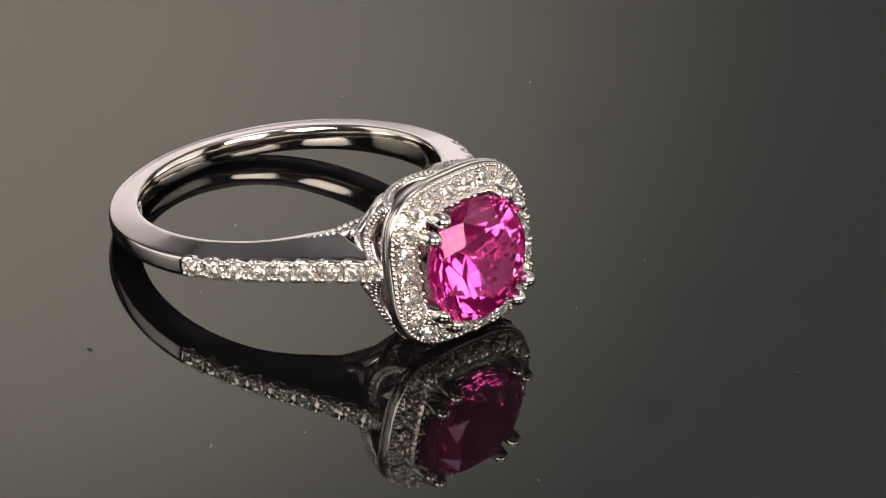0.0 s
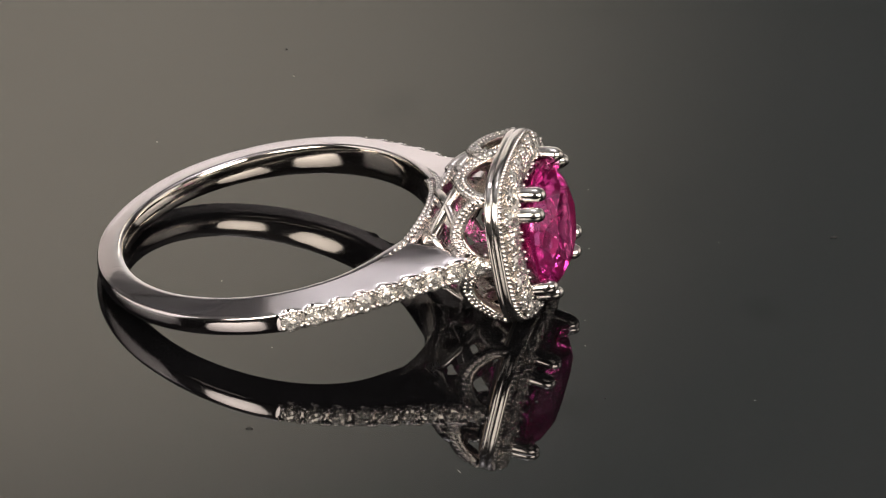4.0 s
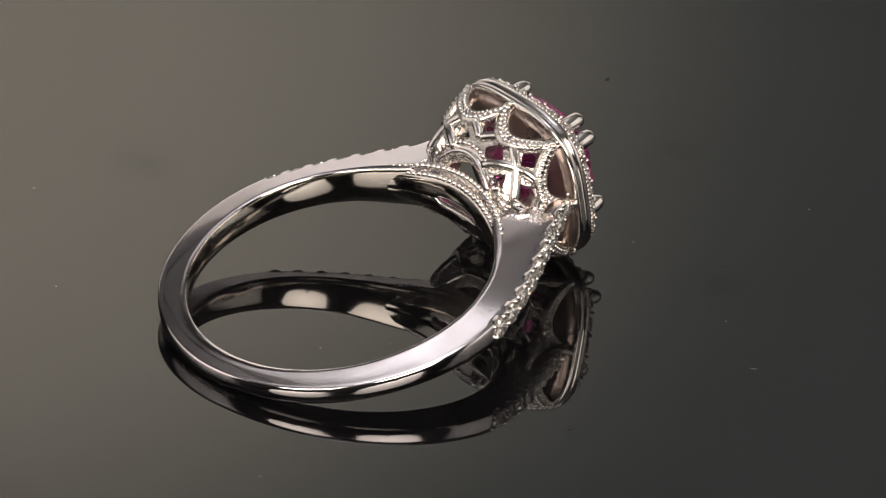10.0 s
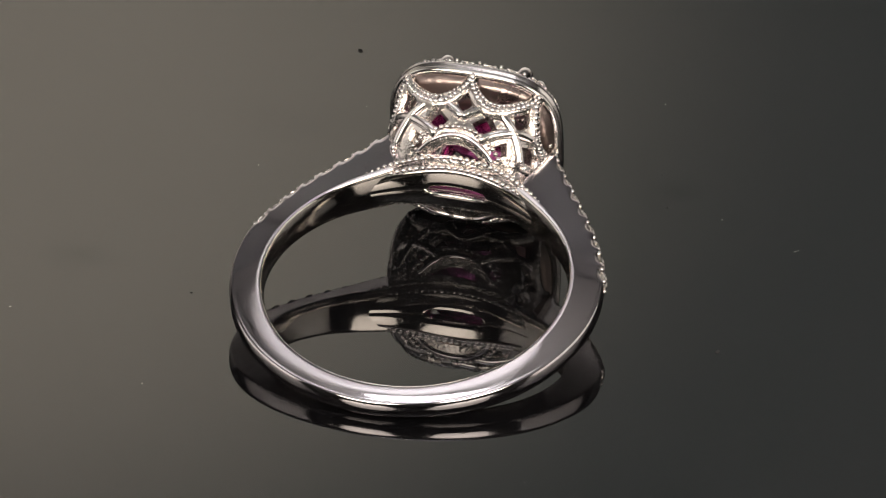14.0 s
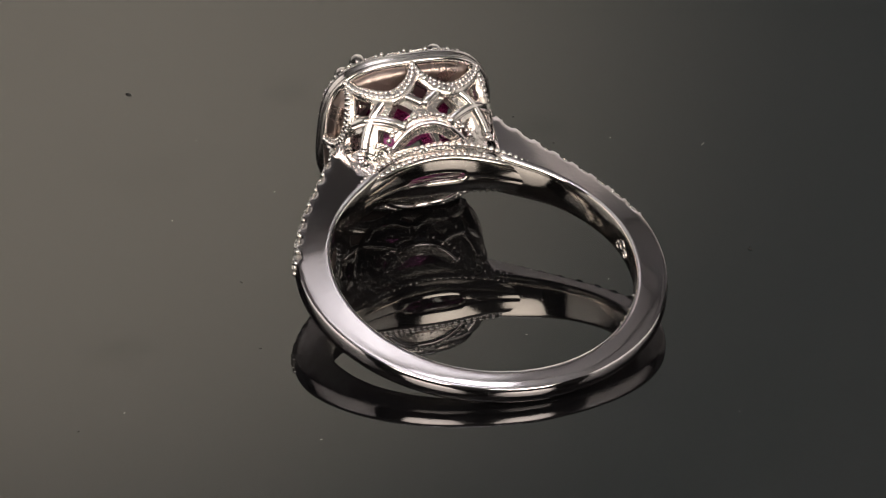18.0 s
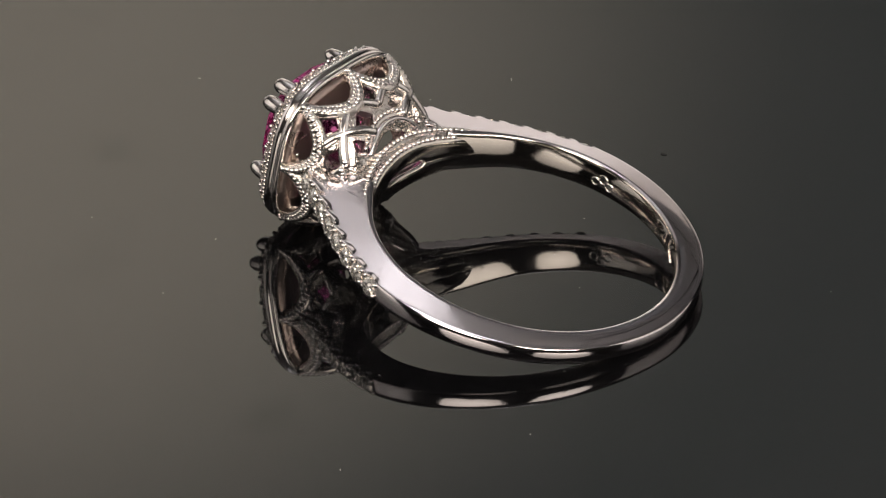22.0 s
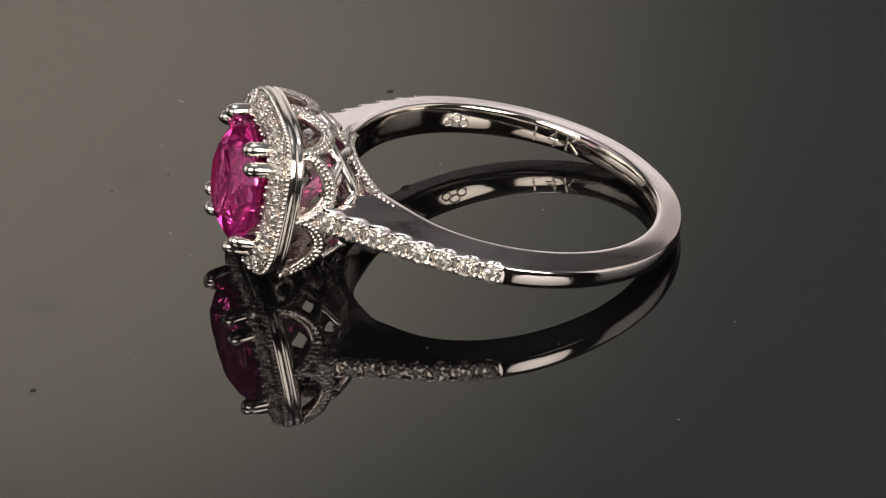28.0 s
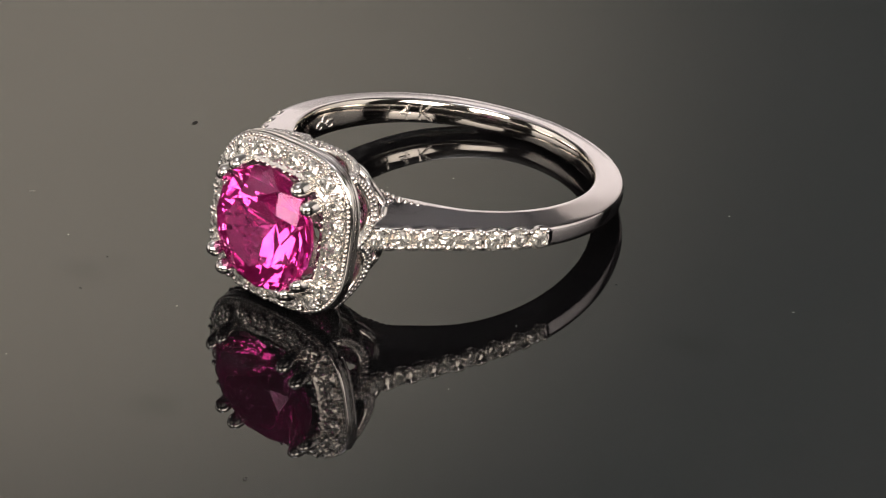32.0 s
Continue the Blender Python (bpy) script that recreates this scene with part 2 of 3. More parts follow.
sweep()
# Unseen cloth and card, cut and slanted to match reflections in ring and plate.
scrim = tagged(new("scrim"), "unseen white scrim cloth and grey card on poles, added for reflections", "scrim")
corners = [(-0.45, 0.90, 1.13), (0.125, 0.90, 0.965), (0.20, 0.44, 1.50), (-0.45, 0.44, 1.50)]
verts = corners + [(x, y + 0.004, z + 0.005) for x, y, z in corners]
faces = [(0, 1, 2, 3), (7, 6, 5, 4)] + [(i, i + 4, (i + 1) % 4 + 4, (i + 1) % 4) for i in range(4)]
hang("cloth", mesh_from("cloth", verts, faces, PAPER, False, 1.0), scrim)
# Stand-in card that carries the soft gradient mirrored in the plate.
box("grey_card", (-0.12, 0.895, 0.425), (0.10, 0.901, 0.61), GREY, parent=scrim)
for x in (-0.64, 0.64):
    verts, faces = tube([(x, 0.98, -0.75), (x, 0.98, 1.6)], 0.014, 12)
    hang("pole", mesh_from("pole", verts, faces, CLOTH, True, 1.0), scrim)
for x in (-0.64, 0.64):
    verts, faces = tube([(x, 0.98, 1.515), (x, 0.44, 1.515)], 0.01, 10)
    hang("arm", mesh_from("arm", verts, faces, CLOTH, True, 1.0), scrim)
for y, z in ((0.93, 0.415), (0.93, 0.62), (0.93, 1.14), (0.45, 1.515)):
    verts, faces = tube([(-0.66, y, z), (0.66, y, z)], 0.01, 10)
    hang("crossbar", mesh_from("crossbar", verts, faces, CLOTH, True, 1.0), scrim)


# White boards added out of view to brighten dark reflections in the metal.
for x in (-0.82, 0.82):
    card = tagged(new("reflector"), "unseen white foam board added to lighten reflections", "reflector", "white foam boards")
    box("board", (x - 0.003, -0.35, -0.02), (x + 0.003, 0.5, 0.75), PAPER, parent=card)
    for y in (-0.25, 0.4):
        verts, faces = tube([(x * 1.02, y, -0.75), (x * 1.02, y, 0.7)], 0.012, 10)
        hang("pole", mesh_from("pole", verts, faces, CLOTH, True, 1.0), card)


def softbox(eye, target, w, h, material, hung=False):
    root = tagged(new("softbox"), "lit softbox with a black cloth housing", "softbox", "softboxes round the table")
    root.matrix_basis = look(eye, target)
    d = 0.12
    outer = [(-w, -h), (w, -h), (w, h), (-w, h)]
    verts = [(x, y, 0.0) for x, y in outer] + [(x * 0.35, y * 0.35, d) for x, y in outer]
    faces = [(4, 5, 6, 7)] + [(i, (i + 1) % 4, 4 + (i + 1) % 4, 4 + i) for i in range(4)]
    hang("housing", mesh_from("housing", verts, faces, CLOTH, False, 1.0), root)
    loop = rounded(outer, [0.7 * h] * 4, 8)
    loop = [(x * 0.97, y * 0.97, 0.004) for x, y in loop]
    hang("diffuser", mesh_from("diffuser", loop, [tuple(range(len(loop)))], material, False, 1.0), root, None, "glowing diffuser")
    back = root.matrix_basis @ Vector((0, 0, d))
    end = Vector((back.x, back.y, 1.6 if hung else -0.75))
    inv = root.matrix_basis.inverted()
    verts, faces = tube([inv @ back, inv @ end], 0.012, 12)
    hang("pole", mesh_from("pole", verts, faces, CLOTH, True, 1.0), root)
    if not hung:
        for i in range(3):
            a = 2 * math.pi * i / 3 + 0.5
            foot = end + Vector((0.22 * math.cos(a), 0.22 * math.sin(a), 0.012))
            verts, faces = tube([inv @ (end + Vector((0, 0, 0.25))), inv @ foot], 0.009, 8)
            hang("leg", mesh_from("leg", verts, faces, CLOTH, True, 1.0), root)
    return root


def spotlight(eye, target):
    """A small lamp can added round an unseen helper lamp, open in front, on a rod from the ceiling or on a stand."""
    root = tagged(new("spotlight"), "black lamp can on a thin rod, added round an unseen helper lamp", "spotlight", "studio spotlights")
    root.matrix_basis = look(eye, target)
    prof = [(0.034, 0.0), (0.036, 0.0), (0.036, 0.06), (0.024, 0.085), (0.0, 0.085), (0.0, 0.08), (0.022, 0.08), (0.034, 0.058)]
    secs = [[(r * math.cos(a), r * math.sin(a), z + 0.01) for r, z in prof] for a in np.linspace(0, 2 * math.pi, 25)[:-1]]
    verts, faces = loft(secs, closed=True, caps=False)
    hang("can", mesh_from("can", verts, faces, CLOTH, True, 1.0), root)
    low = eye[1] < -0.8
    back = root.matrix_basis @ Vector((0, 0, 0.095))
    inv = root.matrix_basis.inverted()
    verts, faces = tube([inv @ back, inv @ Vector((back.x, back.y, -0.75 if low else 1.6))], 0.006, 10)
    hang("rod", mesh_from("rod", verts, faces, CLOTH, True, 1.0), root)


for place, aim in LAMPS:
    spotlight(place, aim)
softbox((-0.335, -0.62, 0.42), (0, 0, 0), 0.235, 0.24, DIFFUSER)
softbox((0.34, -0.62, 0.42), (0, 0, 0), 0.24, 0.24, DIFFUSER)
# Unseen overhead softbox, added to brighten the gallery's upper faces.
softbox((0.0, 0.12, 0.85), (0, 0, 0), 0.16, 0.07, OVERHEAD, True)

# ---- turntable ----
plate = tagged(new("turntable"), "round glossy black acrylic turntable with specks of dust", "turntable")
loop = rounded([(0.0, 0.0), (140.0, 0.0), (140.0, -8.0), (0.0, -8.0)], [0.01, 0.8, 0.8, 0.01], 3)[6:-6]
secs = []
for i in range(128):
    a = 2 * math.pi * i / 128
    secs.append([(r * math.cos(a), r * math.sin(a), z) for r, z in loop])
pv, pf = loft(secs, closed=True, caps=False)
k = len(loop)
pf = [f for f in pf if not (f[0] % k == k - 1)]
pf.append(tuple(i * k for i in range(128)))
pf.append(tuple(i * k + k - 1 for i in range(128))[::-1])
hang("disc", recalc(mesh_from("disc", pv, pf, ACRYLIC, False)), plate)
base_v, base_f = tube([(0, 0, -30), (0, 0, -8)], 60.0, 48)
hang("base", recalc(mesh_from("base", base_v, base_f, CLOTH, False)), plate)

SPECKS = [(-16.88, -9.86, 0.3, 0), (9.71, -4.36, 0.16, 1), (-4.96, -18.1, 0.16, 1), (-9.3, 4.01, 0.14, 1), (-9.98, -19.69, 0.2, 1), (21.84, -10.9, 0.3, 0), (-3.66, 18.91, 0.2, 1), (-11.03, -3.46, 0.14, 1),
          (16.16, -7.79, 0.14, 1), (7.66, -22.58, 0.14, 1), (3.29, 11.6, 0.16, 0), (7.22, 5.54, 0.14, 0), (-22.97, 6.58, 0.14, 1), (8.53, 23.75, 0.16, 0), (-2.3, -16.16, 0.18, 0), (7.11, 20.94, 0.16, 1),
          (0.97, -17.94, 0.16, 0), (3.36, -12.81, 0.14, 1), (-8.62, 0.21, 0.14, 1), (13.54, 1.03, 0.14, 1), (4.96, -10.56, 0.14, 1)]
for i, (x, y, r, pale) in enumerate(SPECKS):
    r *= 0.3 if pale else 0.42
    long = 4.5 if i == 4 else random.uniform(1.1, 1.8)
    sv, sf = ball(r, 4, 7)
    sv = [(a * long * (1 + 0.3 * math.sin(3 * i + 5 * b)), b * (0.5 if i == 4 else 1.0), (c + r) * 0.35) for a, b, c in sv]
    hang("speck", mesh_from("speck", sv, sf, DUST if pale else GRIT, True), plate, pose(x * MM, y * MM, -0.00002, 0, 0, random.uniform(0, 180)))
lint = []
for i in range(60):
    a, d = random.uniform(0, 2 * math.pi), 40 * math.sqrt(random.random())
    sv, sf = ball(random.uniform(0.006, 0.013), 3, 5)
    lint.append(([(p[0] * 1.5 + d * math.cos(a), p[1] + d * math.sin(a), p[2] * 0.5 + 0.01) for p in sv], sf))
lv, lf = join(lint)
hang("dust", mesh_from("dust", lv, lf, DUST, True), plate)["kind"] = "stuff"

# ---- the ring ----
TILT, AZIMUTH, LEAN = 10.67, -48.2, 0.545
CENTRE = Vector((-6.113, 2.91, 2.487))
_s, _c = math.sin(radians(TILT)), math.cos(radians(TILT))
_az = radians(AZIMUTH)
U = Vector((_c * math.cos(_az), _c * math.sin(_az), _s))
N = Vector((-_s * math.cos(_az), -_s * math.sin(_az), _c))
V = N.cross(U)
LIE = Matrix.Translation(CENTRE * MM) @ Matrix((U, V, N)).transposed().to_4x4() @ Matrix.Rotation(radians(LEAN), 4, "X")
HEAD_N, HEAD_V = -0.12, 0.33
HEAD_LIE = LIE @ Matrix.Translation((0, HEAD_V * MM, 0))
ring = tagged(new("ring"), "white gold halo ring with pink sapphire lying on the turntable", "ring")


def on_ring(name, verts, faces, material, label="", smooth=True):
    return hang(name, recalc(mesh_from(name, verts, faces, material, smooth)), ring, LIE, label)


def on_head(name, verts, faces, material, label="", smooth=True):
    return hang(name, recalc(mesh_from(name, verts, faces, material, smooth)), ring, HEAD_LIE, label)


BEAD = mesh_from("bead", *ball(1.0, 5, 8), BEADED)


def bead(place, radius, parent):
    r = radius * random.uniform(0.9, 1.08)
    return hang("bead", BEAD, parent, Matrix.Translation(Vector(place) * MM) @ Matrix.Diagonal((r, r, r, 1)))


# shank: knots along it from the palm to the shoulder
S = [-0.17, 0, 0.17, 0.34, 0.48, 0.60, 0.71, 0.81, 0.89, 1.0]
IN_TH = [208, 180, 152, 125, 101, 81, 64, 50, 41, 24]
OUT_U = [-9.0, -10.28, -9.0, -5.7, -1.6, 2.2, 5.6, 8.0, 9.5, 12.4]
OUT_V = [-4.85, 0.0, 4.85, 8.45, 10.05, 10.0, 8.65, 7.2, 6.2, 4.35]
OUT_W = [0.46, 0.46, 0.46, 0.48, 0.52, 0.56, 0.59, 0.62, 0.65, 0.70]
IN_W = [0.66, 0.66, 0.66, 0.73, 0.85, 0.94, 1.0, 1.06, 1.14, 1.28]
R_IN = 8.45


def bore_radius(th):
    """The bore is a little longer towards the palm."""
    return R_IN + 0.42 * max(0.0, -math.cos(th)) ** 2


STONE_FROM, STONE_STEP = 0.626, 1.42
_path = [Vector((curve(S, OUT_U, x), curve(S, OUT_V, x), 0)) for x in np.linspace(STONE_FROM, 1.0, 61)]
_run = np.concatenate([[0], np.cumsum([(b - a).length for a, b in zip(_path, _path[1:])])])
_run /= _run[-1] / round(_run[-1] / STONE_STEP)


def scallop(s):
    """Rise of the wall beside the shoulder stones: cut down at each stone, high between two."""
    if s < STONE_FROM - 0.03:
        return 0.0
    at = np.interp(s, np.linspace(STONE_FROM, 1.0, 61), _run) if s > STONE_FROM else (s - STONE_FROM) * 20
    return min(1.0, (s - STONE_FROM + 0.03) / 0.03) * (0.08 - 0.3 * abs(math.cos(math.pi * at)) ** 1.2)


def shank_section(s, side):
    th = radians(curve(S, IN_TH, s))
    bore = bore_radius(th) + 0.22 * max(0.0, (s - 0.92) / 0.08) ** 2
    pin = Vector((bore * math.cos(th), side * bore * math.sin(th)))
    pout = Vector((curve(S, OUT_U, s), side * curve(S, OUT_V, s)))
    wi, wo = curve(S, IN_W, s), curve(S, OUT_W, s)
    bulge = 0.09 * max(0.0, 1 - s / 0.55)
    size = (pout - pin).length
    lip = 0.10 / size
    deep = 0.15 / size
    half = [(-deep * (1 - k * k), wi * k) for k in (0.0, 0.3, 0.55, 0.75, 0.9)]
    half += [(0.2 * lip, wi - 0.02), (lip, wi + 0.02)]
    for a in (0.12, 0.22, 0.33, 0.45, 0.58, 0.70, 0.80, 0.88):
        half.append((lip + a * (1 - lip), (wi + 0.02) * (1 - a) + wo * a + bulge * math.sin(math.pi * a) ** 0.8))
    cut = scallop(s)
    half += [(1 - (0.06 - cut) / size, wo + 0.07 * max(0.0, 1 - max(0.0, s - 0.2) / 0.35)), (1 - (0.01 - cut) / size, wo - 0.02), (1 + (0.03 + cut) / size, wo - 0.12)]
    low = -0.2 * min(1.0, max(0.0, s - STONE_FROM + 0.025) / 0.025)
    half += [(1 + (0.06 + low) / size, wo * 0.45)]
    loop = half + [(1 + (0.07 + low) / size, 0.0)] + [(a, -n) for a, n in half[::-1][:-1]]
    return [(*(pin.lerp(pout, a)), n) for a, n in loop]


def warm_bore(ob, rows, count, faces):
    """The bore faces take a slightly warmer gold than the outside."""
    ob.data.materials.append(BORE_GOLD)
    for i in range(rows):
        for j in faces:
            ob.data.polygons[i * count + j].material_index = 1


steps = np.concatenate([np.linspace(0, 0.59, 60), np.linspace(0.595, 1, 110)])
secs = [shank_section(s, -1) for s in steps[::-1]] + [shank_section(s, 1) for s in steps[1:]]
v, f = loft(secs)
shank = on_ring("shank", v, f, POLISHED, "polished white gold band")
count = len(secs[0])
warm_bore(shank, len(secs) - 1, count, [*range(5), *range(count - 5, count)])


# bridge under the head, pierced by a slot
def bridge_half(th):
    return 0.86 + 0.5 * math.cos(th / radians(38) * math.pi / 2) ** 2


def bridge(sign):
    secs = []
    for th in np.linspace(-radians(36), radians(36), 61):
        slot = 1 - (th / radians(12)) ** 2
        h = 0.32 * slot ** 0.25 if slot > 0 else -0.06
        w = bridge_half(th)
        base = 8.45 - 0.002 * sign + 0.09 * (abs(th) / radians(36)) ** 4
        top = 8.6 + 0.65 * math.cos(th / radians(36) * math.pi / 2)
        side = [h + (w - h) * k for k in (0.0, 0.08, 0.35, 0.6, 0.8, 0.93, 1.0)]
        loop = [(base - 0.19 * (1 - (n / w) ** 2) + (0.05 if i in (0, 6) else 0.0), sign * n) for i, n in enumerate(side)]
        loop += [(top - 0.05, sign * (w + 0.02)), (top, sign * (w - 0.04)), (top, sign * h)]
        secs.append([(r * math.cos(th), r * math.sin(th), n) for r, n in loop])
    v, f = loft(secs)
    ob = on_ring("bridge", v, f, POLISHED)
    warm_bore(ob, len(secs) - 1, len(secs[0]), range(6))
    for r, off, a in ((8.66, 0.02, 37), (9.14, 0.36, 36)):
        path = []
        for th in np.linspace(-radians(a), radians(a), 60):
            k = math.cos(th / radians(38) * math.pi / 2)
            q = 8.66 + (r - 8.66) * k ** 0.4
            path.append((q * math.cos(th), q * math.sin(th), sign * (bridge_half(th) + off * k ** 0.4)))
        for p in resample(path, 0.36):
            away = abs(math.atan2(p.y, p.x)) / radians(a)
            bead(p, 0.2 * (1 - 0.45 * away ** 3), ob)


bridge(1)
bridge(-1)


# gallery: a pierced basket that widens from the bridge to the halo
def outline(phi, hv, hn, power):
    return 1 / ((abs(math.cos(phi)) / hv) ** power + (abs(math.sin(phi)) / hn) ** power) ** (1 / power)


BU = [8.9, 9.6, 10.6, 11.8, 13.25]


def basket(phi, u, out=0.0):
    hv = curve(BU, [3.5, 3.8, 3.98, 4.22, 4.48], u)
    hn = curve(BU, [1.6, 2.7, 3.5, 4.1, 4.38], u)
    power = curve(BU, [2.4, 2.6, 2.8, 3.2, 3.8], u)
    r = outline(phi, hv, hn, power) + out
    return (u, r * math.cos(phi), HEAD_N + r * math.sin(phi))


QUARTER = math.pi / 4


def swag_u(q):
    """Height of the scalloped edge, q from 0 to 1 between two of its peaks."""
    return 13.2 - 1.85 * math.sin(math.pi * min(1, max(0, q))) ** 0.58


def solid(phi, u):
    """Above zero inside the metal, below zero in a hole."""
    k = round(phi / QUARTER)
    x = (phi - k * QUARTER) * 3.5
    q = (phi / QUARTER) % 1.0
    m = (q - 0.5) * QUARTER * 3.5
    f = swag_u(q) - u
    f = min(f, (abs(x) / 0.54 + abs(u - 11.58) / 0.70 - 1) * 0.3)
    f = min(f, (abs(m) / 0.70 + abs(u - 10.45) / 0.60 - 1) * 0.3)
    z = basket(phi, u)[1] / 2.0
    f = min(f, max(u - 9.15 - 0.55 * (1 - z * z), 9.12 - u))
    if k % 2 == 1:
        f = min(f, (abs(x) / 0.46 + abs(u - 9.65) / 0.5 - 1) * 0.3)
    return f


def across(v, u, sign, out):
    """The point of the basket's upper or lower side at that distance from its middle."""
    lo, hi = 0.0, math.pi / 2
    for i in range(30):
        a = (lo + hi) / 2
        if basket(a, u, out)[1] > abs(v):
            lo = a
        else:
            hi = a
    u, y, z = basket(lo, u, out)
    return (u, math.copysign(y, v), z if sign > 0 else 2 * HEAD_N - z)


def gallery():
    cols, rows, depth = 288, 66, 0.5
    cell = 4.35 / rows
    verts = []
    for i in range(cols):
        for j in range(rows + 1):
            phi, u = 2 * math.pi * i / cols, 8.9 + 4.35 * j / rows
            f = solid(phi, u)
            if abs(f) < cell * 0.9:
                e = 0.01
                gx = (solid(phi + e / 3.5, u) - solid(phi - e / 3.5, u)) / (2 * e)
                gu = (solid(phi, u + e) - solid(phi, u - e)) / (2 * e)
                g = gx * gx + gu * gu
                if g > 1e-4:
                    step = max(-cell * 0.8, min(cell * 0.8, f / math.sqrt(g)))
                    phi -= step * gx / math.sqrt(g) / 3.5
                    u -= step * gu / math.sqrt(g)
            verts.append(basket(phi, u))
    n = len(verts)
    inner = []
    for i in range(n):
        u, y, z = verts[i]
        d = math.hypot(y, z - HEAD_N)
        k = (d - depth) / d
        inner.append((u, y * k, HEAD_N + (z - HEAD_N) * k))
    faces, edges = [], {}
    for i in range(cols):
        for j in range(rows):
            if solid(2 * math.pi * (i + 0.5) / cols, 8.9 + 4.35 * (j + 0.5) / rows) > 0:
                a, b = i * (rows + 1) + j, ((i + 1) % cols) * (rows + 1) + j
                quad = (a, b, b + 1, a + 1)
                faces += [quad, tuple(q + n for q in quad[::-1])]
                for p, q in zip(quad, quad[1:] + quad[:1]):
                    edges[(p, q)] = 1
    for p, q in edges:
        if (q, p) not in edges:
            faces.append((q, p, p + n, q + n))
    return verts + inner, faces


v, f = gallery()
me = mesh_from("gallery", v, f, CAST, True)
bm = bmesh.new()
bm.from_mesh(me)
bmesh.ops.delete(bm, geom=[x for x in bm.verts if not x.link_faces], context="VERTS")
bmesh.ops.recalc_face_normals(bm, faces=bm.faces)
for e in bm.edges:
    if len(e.link_faces) == 2 and e.calc_face_angle(0) > radians(50):
        e.smooth = False
bm.to_mesh(me)
bm.free()
hang("gallery", me, ring, HEAD_LIE, "pierced white gold gallery with scalloped arches")

for k in range(8):
    p0 = QUARTER * k
    edge = [basket(p0 + QUARTER * i / 24, swag_u(i / 24) - 0.18, 0.0) for i in range(25)]
    lip = [basket(p0 + QUARTER * (0.07 + 0.86 * i / 24), min(13.1, swag_u(0.07 + 0.86 * i / 24) + 0.2), 0.02) for i in range(25)]
    v, f = join([tube(edge, 0.37, 8), tube(lip, 0.2, 8)])
    swag = on_head("swag", v, f, CAST)
    for p in resample([basket(p0 + QUARTER * i / 24, swag_u(i / 24) - 0.18, 0.25) for i in range(25)], 0.31):
        bead(p, 0.195, swag)
    for p in resample([basket(p0 + QUARTER * i / 24, min(13.1, swag_u(i / 24) + 0.16), 0.2) for i in range(1, 24)], 0.27):
        bead(p, 0.115, swag)
    for sgn in (-1, 1):
        low = 0.0 if k % 4 == 2 else -0.95
        bar = [basket(p0 + sgn * QUARTER / 2 * g, 10.7 + (0.86 if g > 0 else 1.0) * g, 0.0) for g in np.linspace(low, 0.93, 15)]
        v, f = tube(resample(bar, 0.22), 0.3, 8)
        on_head("lattice_bar", v, f, SATIN)
for sgn in (1, -1):
    arch = [across(2.15 * g, 9.14 + 0.66 * (1 - g * g), sgn, 0.06) for g in np.linspace(-1, 1, 31)]
    v, f = tube(arch, 0.16, 8)
    rail = on_head("arch", v, f, POLISHED)
    for p in resample([across(2.45 * g, 9.34 + 0.78 * (1 - g * g), sgn, 0.12) for g in np.linspace(-1, 1, 31)], 0.33):
        bead(p, 0.165, rail)


# halo
def halo_point(phi, inset, u):
    def rim(a):
        r = outline(a, 4.95, 4.76, 3.1)
        return Vector((r * math.cos(a), r * math.sin(a)))
    p, t = rim(phi), (rim(phi + 1e-3) - rim(phi - 1e-3)).normalized()
    return (u, p.x - t.y * inset, HEAD_N + p.y + t.x * inset)


def round_halo(profile):
    return loft([[halo_point(2 * math.pi * i / 160, a, u) for a, u in profile] for i in range(160)], closed=True)


v, f = round_halo([(0.6, 13.08), (0.14, 13.08), (0.03, 13.14), (0.0, 13.2), (0.0, 13.32), (0.03, 13.39), (0.05, 13.43), (0.05, 13.46), (0.03, 13.5),
                   (0.0, 13.57), (0.0, 13.76), (0.04, 13.86), (0.14, 13.92), (0.6, 13.9)])
on_head("halo", v, f, RUBBED, "polished cushion-shaped halo rim")
v, f = round_halo([(0.14, 13.80), (0.16, 13.95), (0.3, 14.02), (0.6, 14.2), (1.0, 14.45), (1.3, 14.7), (1.5, 14.75), (1.62, 14.6), (1.68, 13.5), (1.3, 13.05), (0.5, 13.02)])
bed = on_head("halo_bed", v, f, CAST)
for p in resample([halo_point(2 * math.pi * i / 400, 0.2, 13.97) for i in range(401)], 0.28)[:-1]:
    bead(p, 0.135, bed)


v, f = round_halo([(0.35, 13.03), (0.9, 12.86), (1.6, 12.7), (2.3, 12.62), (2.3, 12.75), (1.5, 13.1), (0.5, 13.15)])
on_head("seat_plate", v, f, SEAT_SHADED, "metal plate under the halo")


def diamond_mesh(r):
    pts = ringpoints(8, r * 0.56, r * 0.36) + ringpoints(8, r * 0.8, r * 0.22, 0.5) + ringpoints(12, r, 0.03 * r, 0.5) + ringpoints(8, r * 0.7, -0.35 * r) + [(0, 0, -0.8 * r)]
    v, f = hull(pts)
    return mesh_from("diamond", v, f, DIAMOND, False)


def frame_of(place, up, ahead):
    z = Vector(up).normalized()
    x = Vector(ahead)
    x = (x - z * x.dot(z)).normalized()
    y = z.cross(x)
    m = Matrix((x, y, z)).transposed().to_4x4()
    m.translation = Vector(place) * MM
    return m


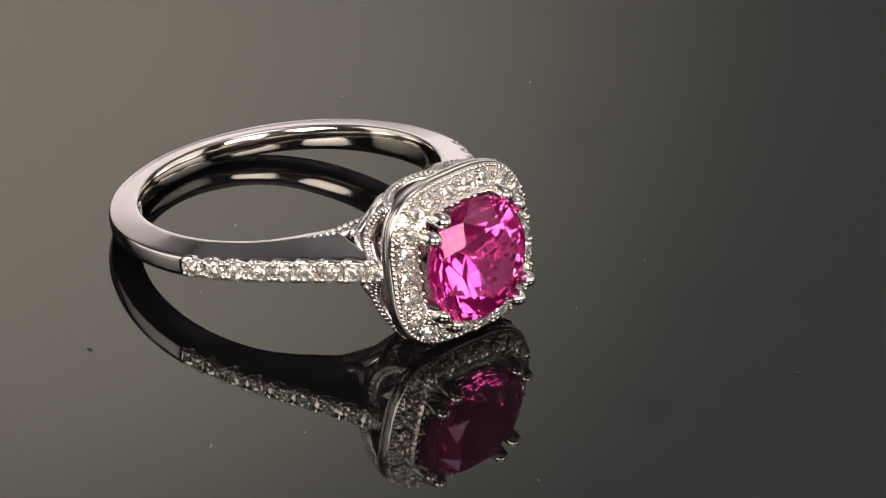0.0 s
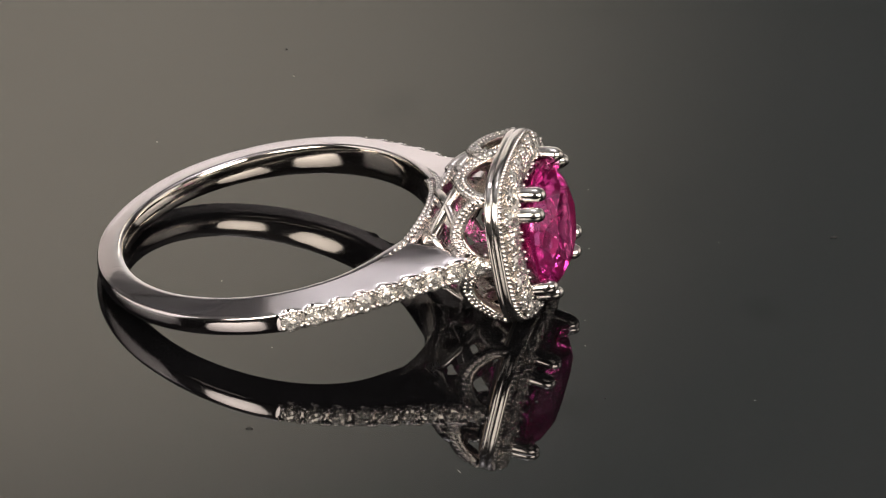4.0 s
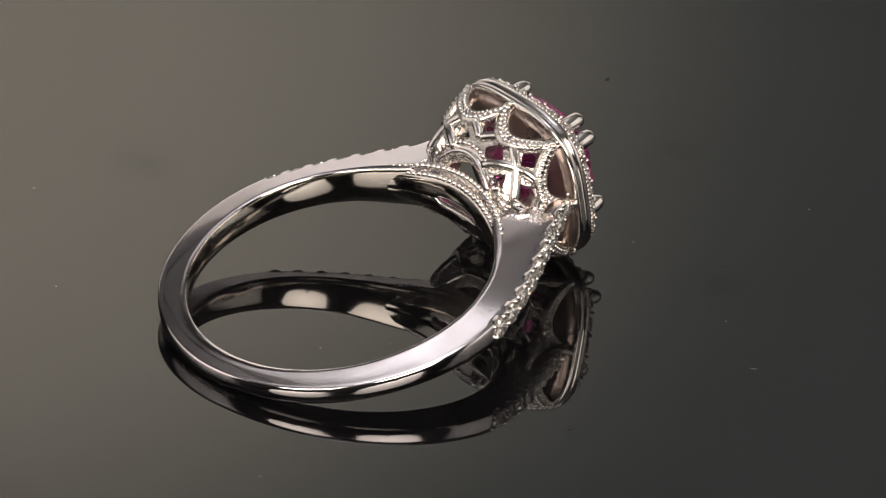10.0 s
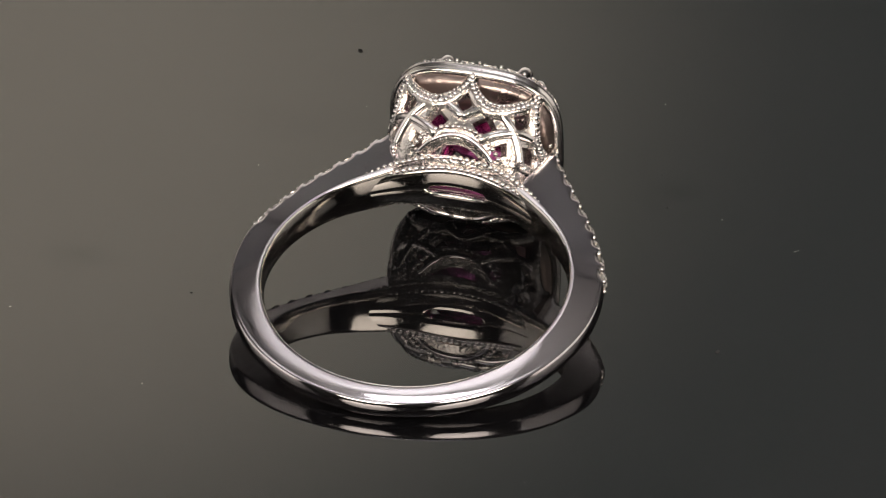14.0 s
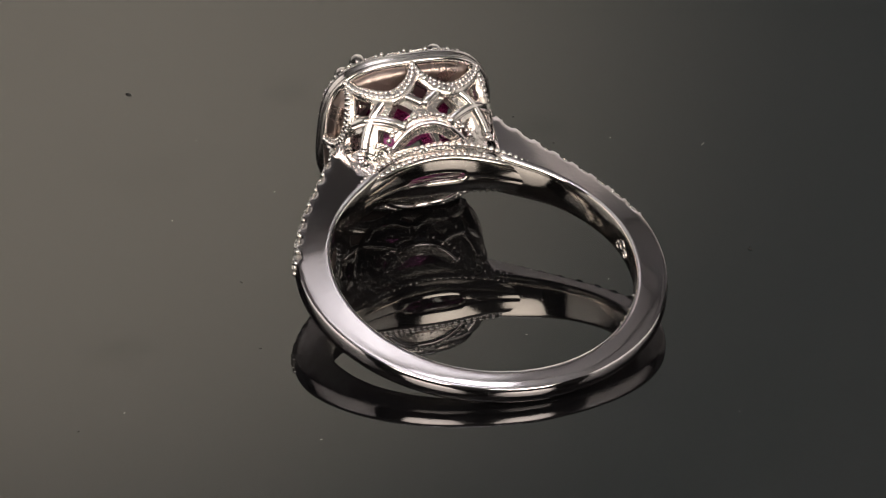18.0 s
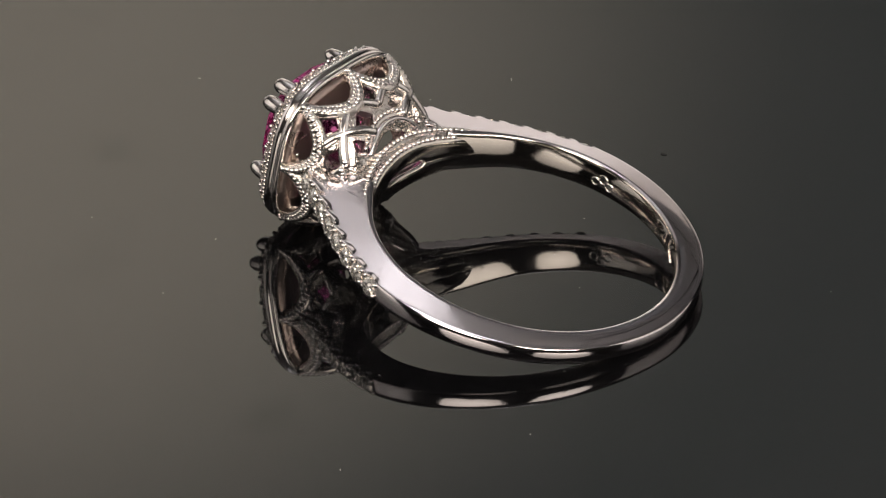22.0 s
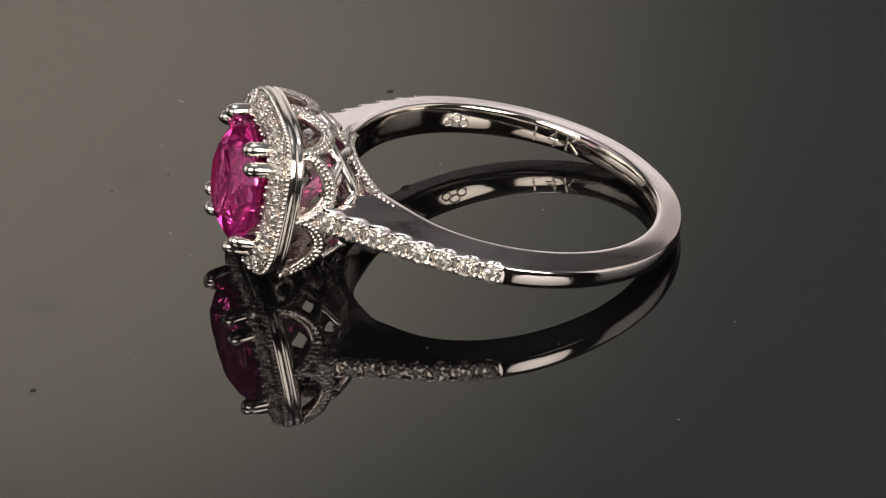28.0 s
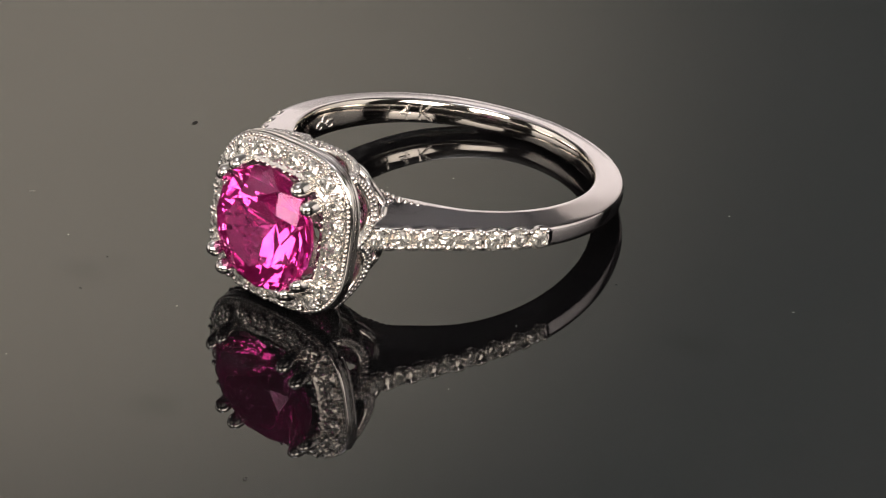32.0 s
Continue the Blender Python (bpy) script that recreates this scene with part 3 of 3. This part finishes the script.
HALO_STONE = diamond_mesh(0.62)
path = resample([halo_point(2 * math.pi * i / 400, 0.83, 14.38) for i in range(401)], 1.24)[:-1]
for i, p in enumerate(path):
    q, o = path[(i + 1) % len(path)], path[i - 1]
    ahead = (q - o).normalized()
    outw = ahead.cross(Vector((1, 0, 0)))
    up = Vector((1, 0, 0)) + outw * 0.2
    hang("halo_diamond", HALO_STONE, bed, frame_of(p, up, ahead) @ Matrix.Rotation(random.uniform(0, 6.28), 4, "Z"))
    mid = (p + q) / 2
    for w in (-0.54, -0.28, 0.26, 0.47):
        bead(mid + outw * w + ahead * random.uniform(-0.05, 0.05) + Vector((0.13 - 0.14 * w, 0, 0)), 0.135, bed)
    for w in (-0.3, 0.3):
        bead(p + outw * 0.5 + ahead * w + Vector((-0.1, 0, 0)), 0.115, bed)
    for w in (-0.22, 0.22):
        bead(p + outw * -0.62 + ahead * w + Vector((0.36, 0, 0)), 0.135, bed)

# shoulder diamonds
SHOULDER_STONE = diamond_mesh(0.59)
for side in (-1, 1):
    stations = np.linspace(STONE_FROM, 1.0, 61)
    line = resample([Vector((curve(S, OUT_U, s), side * curve(S, OUT_V, s), curve(S, OUT_W, s))) for s in stations], STONE_STEP)
    wide = [p.z for p in line]
    secs = []
    for q in np.linspace(0.615, 1.0, 40):
        c, e = (Vector((curve(S, OUT_U, x), side * curve(S, OUT_V, x), 0)) for x in (q, q - 0.01))
        o = (c - e).normalized().cross(Vector((0, 0, 1))) * -side
        w = 0.42 + 0.15 * q
        sink = 0.25 * max(0.0, 1 - (q - 0.615) / 0.02)
        secs.append([c + o * (a - sink) + Vector((0, 0, h)) for a, h in ((-0.3, -w), (-0.06, -w), (-0.04, -w + 0.06), (-0.08, -w + 0.14), (-0.08, w - 0.14), (-0.04, w - 0.06), (-0.06, w), (-0.3, w))])
    v, f = loft(secs)
    bed_strip = on_ring("shoulder_bed", v, f, CAST)
    line = [Vector((p.x, p.y, -0.07)) for p in line]
    for i, p in enumerate(line):
        ahead = (line[min(i + 1, len(line) - 1)] - line[max(i - 1, 0)]).normalized()
        outw = Vector((ahead.y, -ahead.x, 0))
        if outw.dot(p) < 0:
            outw = -outw
        turn = Matrix.Rotation(random.uniform(0, 6.28), 4, "Z")
        hang("shoulder_diamond", SHOULDER_STONE, bed_strip, frame_of(p + outw * 0.02, outw, ahead) @ turn)
        for d in (-0.5, 0.5):
            for w in (-1, 1):
                bead(p + outw * 0.02 + ahead * d + Vector((0, 0, w * (wide[i] - 0.2) + 0.07)), 0.16, bed_strip)

# gemstone
pts = (ringpoints(8, 2.05, 16.3) + ringpoints(8, 2.9, 15.88, 0.5) + ringpoints(16, 3.5, 15.35) + ringpoints(16, 3.5, 15.15)
       + ringpoints(8, 1.05, 12.83, 0.5) + [(0, 0, 11.95)])
v, f = hull(pts)
v = [(z, x, HEAD_N + y) for x, y, z in v]
on_head("gemstone", v, f, SAPPHIRE, "faceted bright pink sapphire", False)

# claws in pairs
for k in range(4):
    for s in (-1, 1):
        a = math.pi / 4 + k * math.pi / 2 + s * radians(8.6)
        path = [(u, r * math.cos(a), HEAD_N + r * math.sin(a)) for u, r in ((12.6, 3.5), (13.6, 3.75), (14.75, 3.86), (15.4, 3.82), (15.68, 3.76), (15.84, 3.68), (15.92, 3.6), (15.95, 3.54))]
        v, f = tube(path, [0.32, 0.4, 0.45, 0.46, 0.45, 0.39, 0.28, 0.12], 14)
        on_head("claw", v, f, RUBBED)


# marks stamped inside the band
def inner_face(n, th):
    return bore_radius(th) - 0.15 * (1 - (n / 0.79) ** 2)


def stamp(text, angle, size):
    data = bpy.data.curves.new("stamp", "FONT")
    data.body, data.size, data.extrude, data.align_x = text, size, 0.5, "CENTER"
    data.space_character = 1.5
    ob = bpy.data.objects.new("stamp_text", data)
    scene.collection.objects.link(ob)
    flat = ob.to_mesh()
    verts = []
    for p in flat.vertices:
        th = radians(angle) - p.co.x / R_IN
        n = p.co.y - 0.36 * size
        r = inner_face(n, th) + (0.03 if p.co.z > 0 else -0.06)
        verts.append((r * math.cos(th), r * math.sin(th), n))
    faces = [tuple(q.vertices) for q in flat.polygons]
    ob.to_mesh_clear()
    bpy.data.objects.remove(ob)
    on_ring("stamped_mark", verts, faces, CAST, "stamped letters in the band", False)


stamp("14K", -126.0, 1.4)
for a, n, r in ((0.0, 0.18, 0.26), (3.2, -0.12, 0.24), (-3.2, -0.12, 0.24)):
    loop = []
    for i in range(21):
        b = 2 * math.pi * i / 20
        th = radians(-86.5 + a) + r * 1.1 * math.cos(b) / R_IN
        h = n - 0.05 + r * math.sin(b)
        loop.append((inner_face(h, th) * math.cos(th), inner_face(h, th) * math.sin(th), h))
    v, f = tube(loop, 0.06, 6)
    on_ring("stamped_loop", v, f, BEADED)


# ---- the turntable and the ring turn ----
KNOTS = [0, 3, 7, 11, 15, 19, 23, 27, 32]
LEAD = [0, 0.82, 1.4, 1.65, 1.39, 0.79, 0.27, -0.28, 0.04]


def motions():
    rows = [(i * 0.5, pose(0, 0, 0, 0, 0, 8.6635 * i * 0.5 + curve(KNOTS, LEAD, i * 0.5))) for i in range(65)]
    walk(plate, rows)
    walk(ring, rows)


motions()
